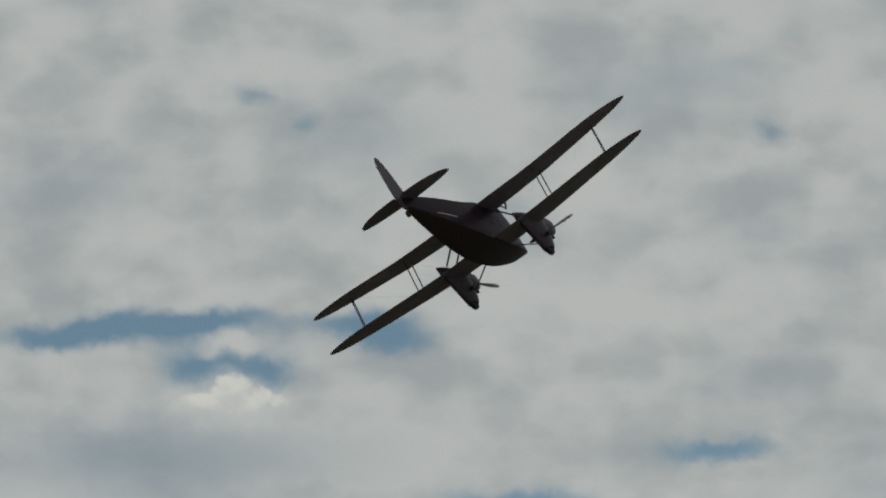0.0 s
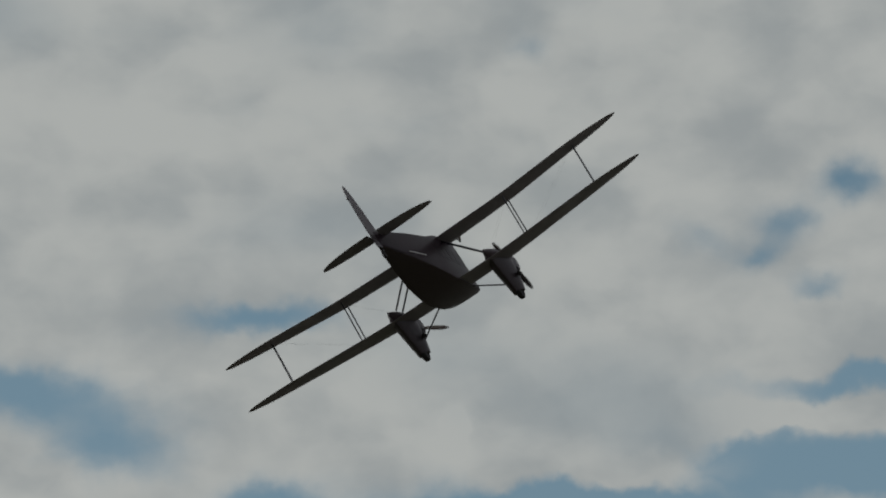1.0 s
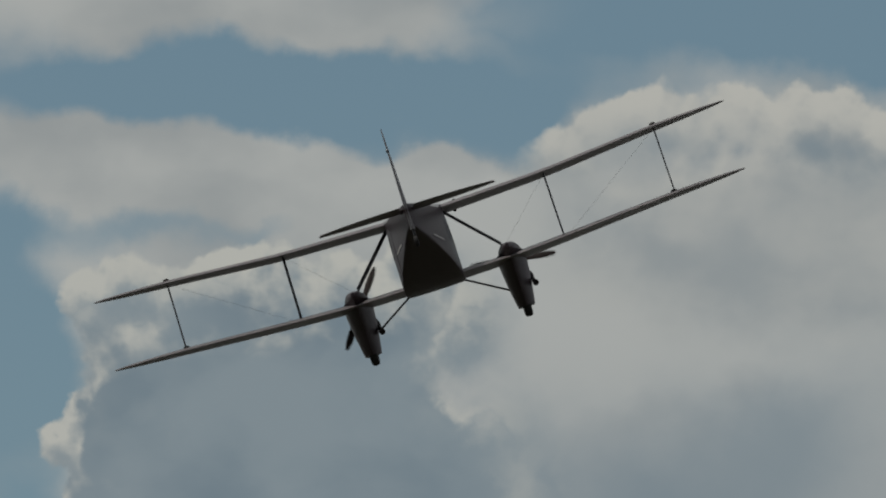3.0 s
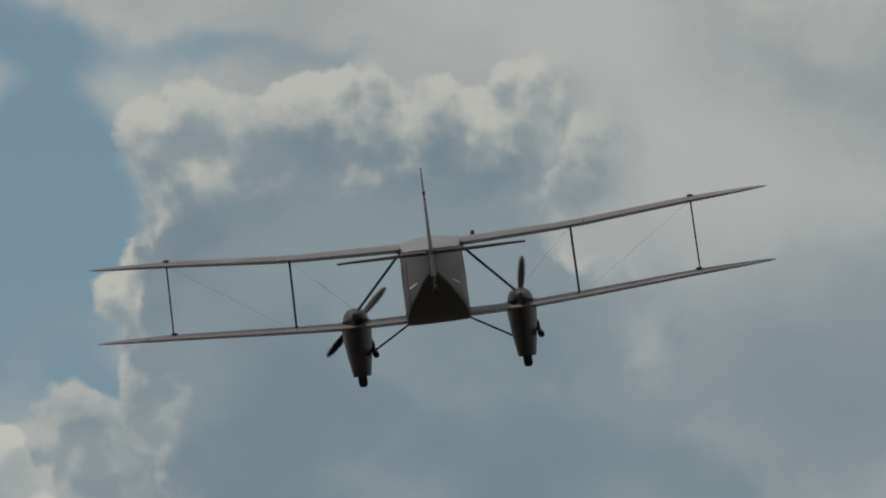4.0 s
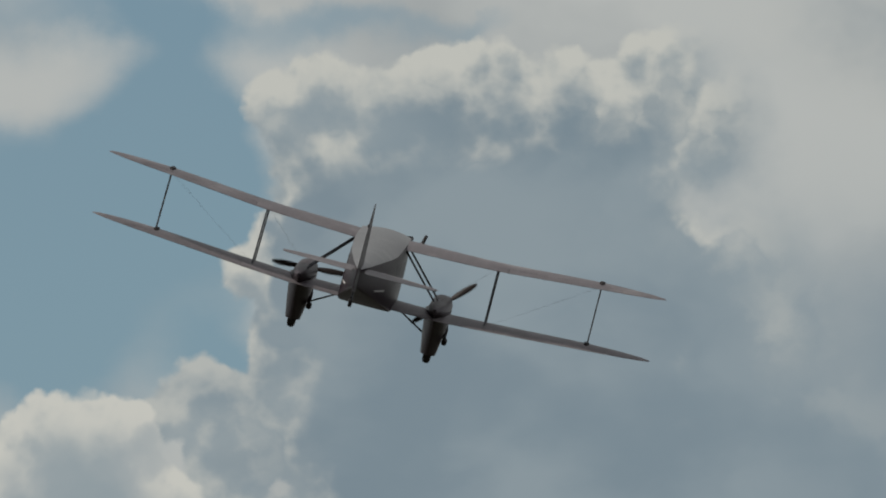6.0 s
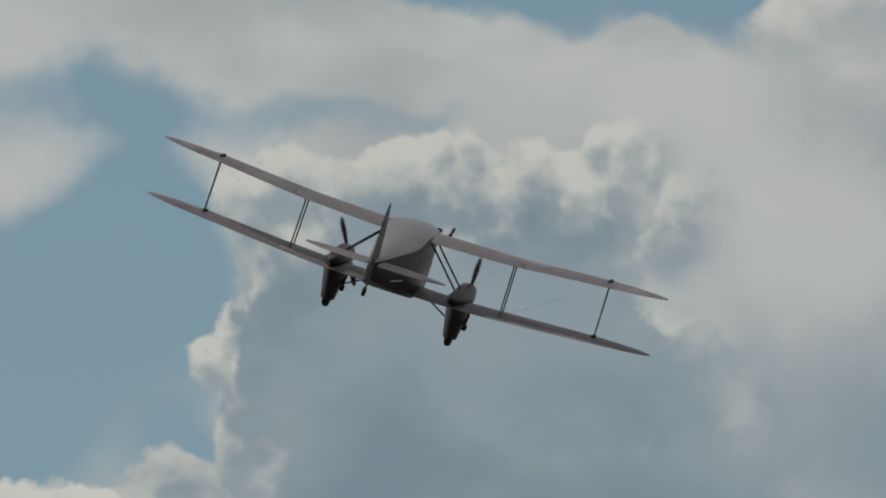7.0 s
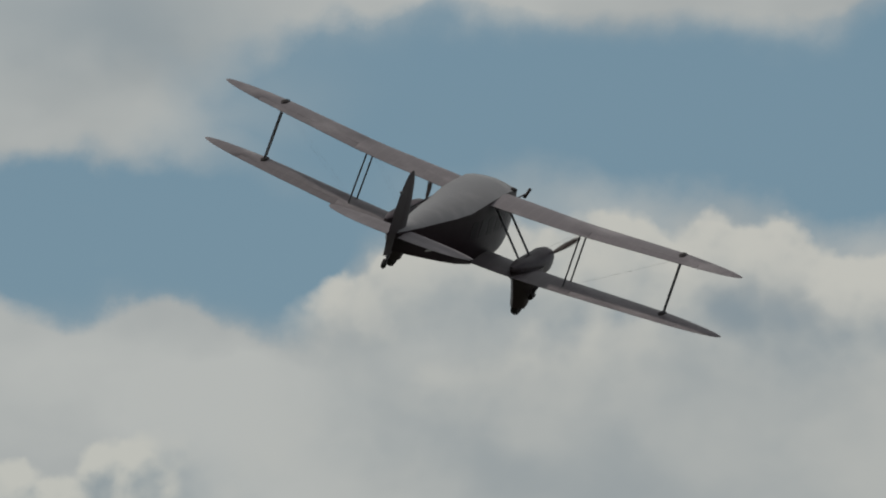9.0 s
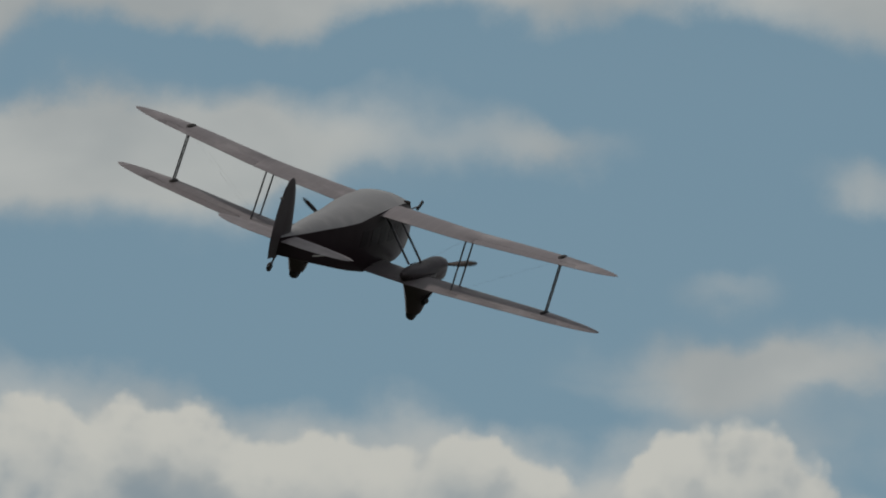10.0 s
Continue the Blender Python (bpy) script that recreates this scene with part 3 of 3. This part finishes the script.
def propeller(parent, side):
    e = new("propeller")
    e.parent = parent
    part("blade", blade_bm(1), WOOD, e, "dark wooden propeller blade")
    part("blade", blade_bm(-1), WOOD, e, "dark wooden propeller blade")
    rings = [[(r * math.cos(2 * math.pi * i / 16), y, r * math.sin(2 * math.pi * i / 16)) for i in range(16)]
             for y, r in ((-0.06, 0.11), (0.03, 0.11), (0.10, 0.085), (0.16, 0.04), (0.18, 0.01))]
    part("spinner", loft(rings), STEEL, e, "bare metal spinner")
    tagged(e, "two-bladed dark wooden propeller, spinning")
    return e


def biplane():
    p = new("biplane")
    tagged(p, "dark maroon twin-engined vintage biplane airliner with silver-grey wings", "aeroplane")
    # hull; its floor is redder and rougher
    bm = loft([section(y, hw, a, b) for y, hw, a, b in HULL])
    bm.normal_update()
    bmesh.ops.recalc_face_normals(bm, faces=bm.faces)
    for f in bm.faces:
        if f.normal.z < -0.72 and f.calc_center_median().y < 3.2:
            f.material_index = 1
        elif f.normal.z > 0.45 and f.calc_center_median().y < 2.0:
            f.material_index = 2
    hull = part("fuselage", bm, [PAINT, BELLY, DECK], p, "dark maroon fuselage with a pale grey roof")
    for side in (-1, 1):
        for y in (1.15, 0.50, -0.15, -0.80, -1.45):
            side_panel(hull, "cabin_window", side, y - 0.22, y + 0.22, 0.02, 0.50, GLASS, "dark glass cabin window", 0.004)
        side_panel(hull, "cockpit_window", side, 1.55, 2.12, 0.12, 0.52, GLASS, "cockpit side window", 0.004, rake=-0.3)
        side_panel(hull, "side_stripe", side, -4.4, -3.1, -0.03, 0.01, STRIPE, "short white stripe", taper=-0.05)
    side_panel(hull, "cabin_door", -1, -2.75, -2.05, -0.48, 0.55, PAINT, "closed cabin door", 0.008)
    # windscreen over the nose
    rings = []
    for y in (1.56, 1.75, 1.95, 2.15):
        hw, z0, z1 = hull_at(y)
        top = [Vector(v) for v in section(y, hw + 0.006, z0, z1 + 0.01)[5:19]]
        rings.append(top + [Vector((v[0] * 0.9, v[1], v[2] - 0.04)) for v in reversed(top)])
    part("windscreen", loft(rings), GLASS, hull, "raked cockpit windscreen")
    # wings
    for side in (-1, 1):
        wing("upper_wing", p, side, 0.30, upper_z, 0.14, "silver-grey doped-fabric upper wing")
        wing("lower_wing", p, side, 0.55, lower_z, -0.09, "silver-grey doped-fabric lower wing")
        # tail
        rings = []
        for f in (0.0, 0.12, 0.3, 0.5, 0.7, 0.84, 0.93, 0.98, 1.0):
            c = max(0.03, 0.62 * math.sqrt(1 - f ** 2.4))
            rings.append([(side * (0.04 + 1.95 * f), -5.75 + c * (0.5 - t) - 0.05 * f, 0.545 + h * c * 0.9) for t, h in foil(0, 1, 0.16, 0.0)])
        tp = part("tailplane", loft(rings), FABRIC, p, "silver-grey fabric tailplane")
        rings = []
        for f in (0.06, 0.3, 0.5, 0.7, 0.84, 0.93, 0.98):
            c = max(0.03, 0.62 * math.sqrt(1 - f ** 2.4))
            e = max(0.02, 0.50 * math.sqrt(1 - f ** 2.2))
            y0 = -5.75 - c * 0.5 - 0.05 * f - 0.01
            rings.append([(side * (0.04 + 1.95 * f), y0 - t * e, 0.545 + s * (0.026 * (1 - t) + 0.004)) for t, s in ((0, 1), (0.5, 1), (1, 1), (1, -1), (0.5, -1), (0, -1))])
        part("elevator", loft(rings), FABRIC, tp, "fabric elevator")
    rings = []
    for f in (0.0, 0.15, 0.35, 0.55, 0.75, 0.88, 0.96, 1.0):
        c = max(0.04, 0.72 * (1 - 0.35 * f) * math.sqrt(1 - f ** 3.0))
        rings.append([(h * c * 1.1 * (1 - 0.6 * f), -6.22 + c * (0.96 - t) - 0.25 * f, 0.52 + 1.75 * f) for t, h in foil(0, 1, 0.10, 0.0)])
    fin = part("fin", loft(rings), TAIL, p, "tall pointed fin")
    rings = []
    for f in (0.0, 0.06, 0.2, 0.35, 0.55, 0.75, 0.88, 0.96, 1.0):
        z = 0.04 + 2.24 * f
        e = max(0.03, 0.66 * math.sqrt(max(0, 1 - (max(0, f - 0.2) / 0.8) ** 2.6)) * (0.75 + 0.25 * min(1, f / 0.2)))
        y0 = -6.27 - 0.25 * max(0, (z - 0.52) / 1.75)
        rings.append([(s * (0.05 * (1 - t) * (1 - 0.85 * f) + 0.005), y0 - t * e, z) for t, s in ((0, 1), (0.5, 1), (1, 1), (1, -1), (0.5, -1), (0, -1))])
    part("rudder", loft(rings), TAIL, p, "tall rounded rudder")
    # knob of a rudder bracket; it gives no light
    part("rudder_bracket", loft([oval(y, 0, 1.75, r, r, 8) for y, r in ((-7.0, 0.01), (-6.98, 0.035), (-6.9, 0.035))]), STEEL, p, "small steel bracket knob on the rudder")
    tw = part("tailwheel", wheel_bm(0, -6.45, -0.22, 0.13, 0.09), RUBBER, p, "small black tailwheel")
    part("fork", rod((0, -6.15, 0.14), (0, -6.43, -0.2), 0.08, 0.05), STRUT, tw)
    for side in (-1, 1):
        engine(p, side)
        # struts between the wings
        for x, dy in ((3.02, 0.34), (3.02, -0.30), (5.64, 0.20), (5.64, 0.05)):
            part("interplane_strut", rod((side * x, dy + 0.10, upper_z(x) + 0.02), (side * (x + 0.02), dy - 0.08, lower_z(x) + 0.03), 0.095, 0.04 if x < 4 else 0.032), STRUT, p,
                 "slim dark grey strut")
        for x, y, zf in ((5.64, 0.24, upper_z), (5.64, 0.04, lower_z)):
            part("strut_fitting", loft([oval(y + d, side * x, zf(x) + 0.07, r, r * 0.8, 10) for d, r in ((0.30, 0.02), (0.18, 0.075), (-0.18, 0.075), (-0.30, 0.02))]),
                 EXHAUST, p, "dark strut fitting")
        # bracing of the engines
        for y, out in ((0.55, 0.04), (-0.25, 0.0)):
            part("engine_strut", rod((side * (0.62 + out), y, upper_z(0.6) - 0.04), (side * (1.66 + out), y - 0.02, -0.26), 0.12, 0.05), STRUT, p, "dark streamlined engine strut")
        part("leg_strut", rod((side * 0.62, 0.75, -0.68), (side * 1.58, 0.95, -1.24), 0.09, 0.045), STRUT, p, "dark undercarriage bracing strut")
        # bracing wires
        for a, b in (((5.64, upper_z(5.64)), (3.02, lower_z(3.02))),
                     ((1.75, -0.28), (3.02, upper_z(3.02)))):
            for y in (0.24, -0.02):
                part("bracing_wire", tube([(side * a[0], y, a[1]), (side * b[0], y, b[1])], 0.001, n=5), STEEL, p, "thin steel bracing wire")
    # pressure head on a short mast
    mast = part("pitot_mast", rod((0.86, 0.55, upper_z(1.0) + 0.04), (0.88, 1.46, 0.97), 0.045, 0.045, along=(0, 0, 1)), STRUT, p, "short dark mast")
    part("pitot_head", tube([(0.90, 1.38, 0.90), (0.92, 1.46, 1.0), (0.95, 1.52, 1.15)], 0.042), EXHAUST, mast, "dark pressure head")
    # added dark blob that stands for the top corner of the cockpit glazing
    part("cockpit_window_corner", loft([oval(y, 0.58, z, w, 0.055, 12) for y, z, w in ((1.50, 0.96, 0.04), (1.42, 0.99, 0.08), (1.24, 1.01, 0.08), (1.16, 1.01, 0.04))]), EXHAUST, hull, "dark top corner of the cockpit window")
    return p


plane = biplane()
props = [propeller(plane, -1), propeller(plane, 1)]


# ---- what moves ----
def motions():
    # the sheet slides towards the eye in place of a lens zoom
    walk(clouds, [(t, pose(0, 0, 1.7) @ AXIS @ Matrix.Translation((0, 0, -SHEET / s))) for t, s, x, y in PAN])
    walk(plane, [(t, pose(*row)) for t, *row in FLIGHT])
    for prop, side, turns in zip(props, (-1, 1), TURNS):
        rows = []
        for (t0, a0), (t1, a1) in zip(turns, turns[1:]):
            steps = round((t1 - t0) * FPS)
            # the shortest way that gives about 70 degrees a thirtieth of a second; blades repeat at half a turn
            whole = 180 * round((70 * steps - (a1 - a0)) / 180) + (a1 - a0)
            start = rows[-1][2] if rows else a0
            for i in range(0 if not rows else 1, steps + 1):
                rows.append((t0 + i / FPS, side, start + whole * i / steps))
        walk(prop, [(t, pose(s * 1.78, 2.22, -0.47) @ pose(0, 0, 0, 0, a, 0)) for t, s, a in rows])


motions()
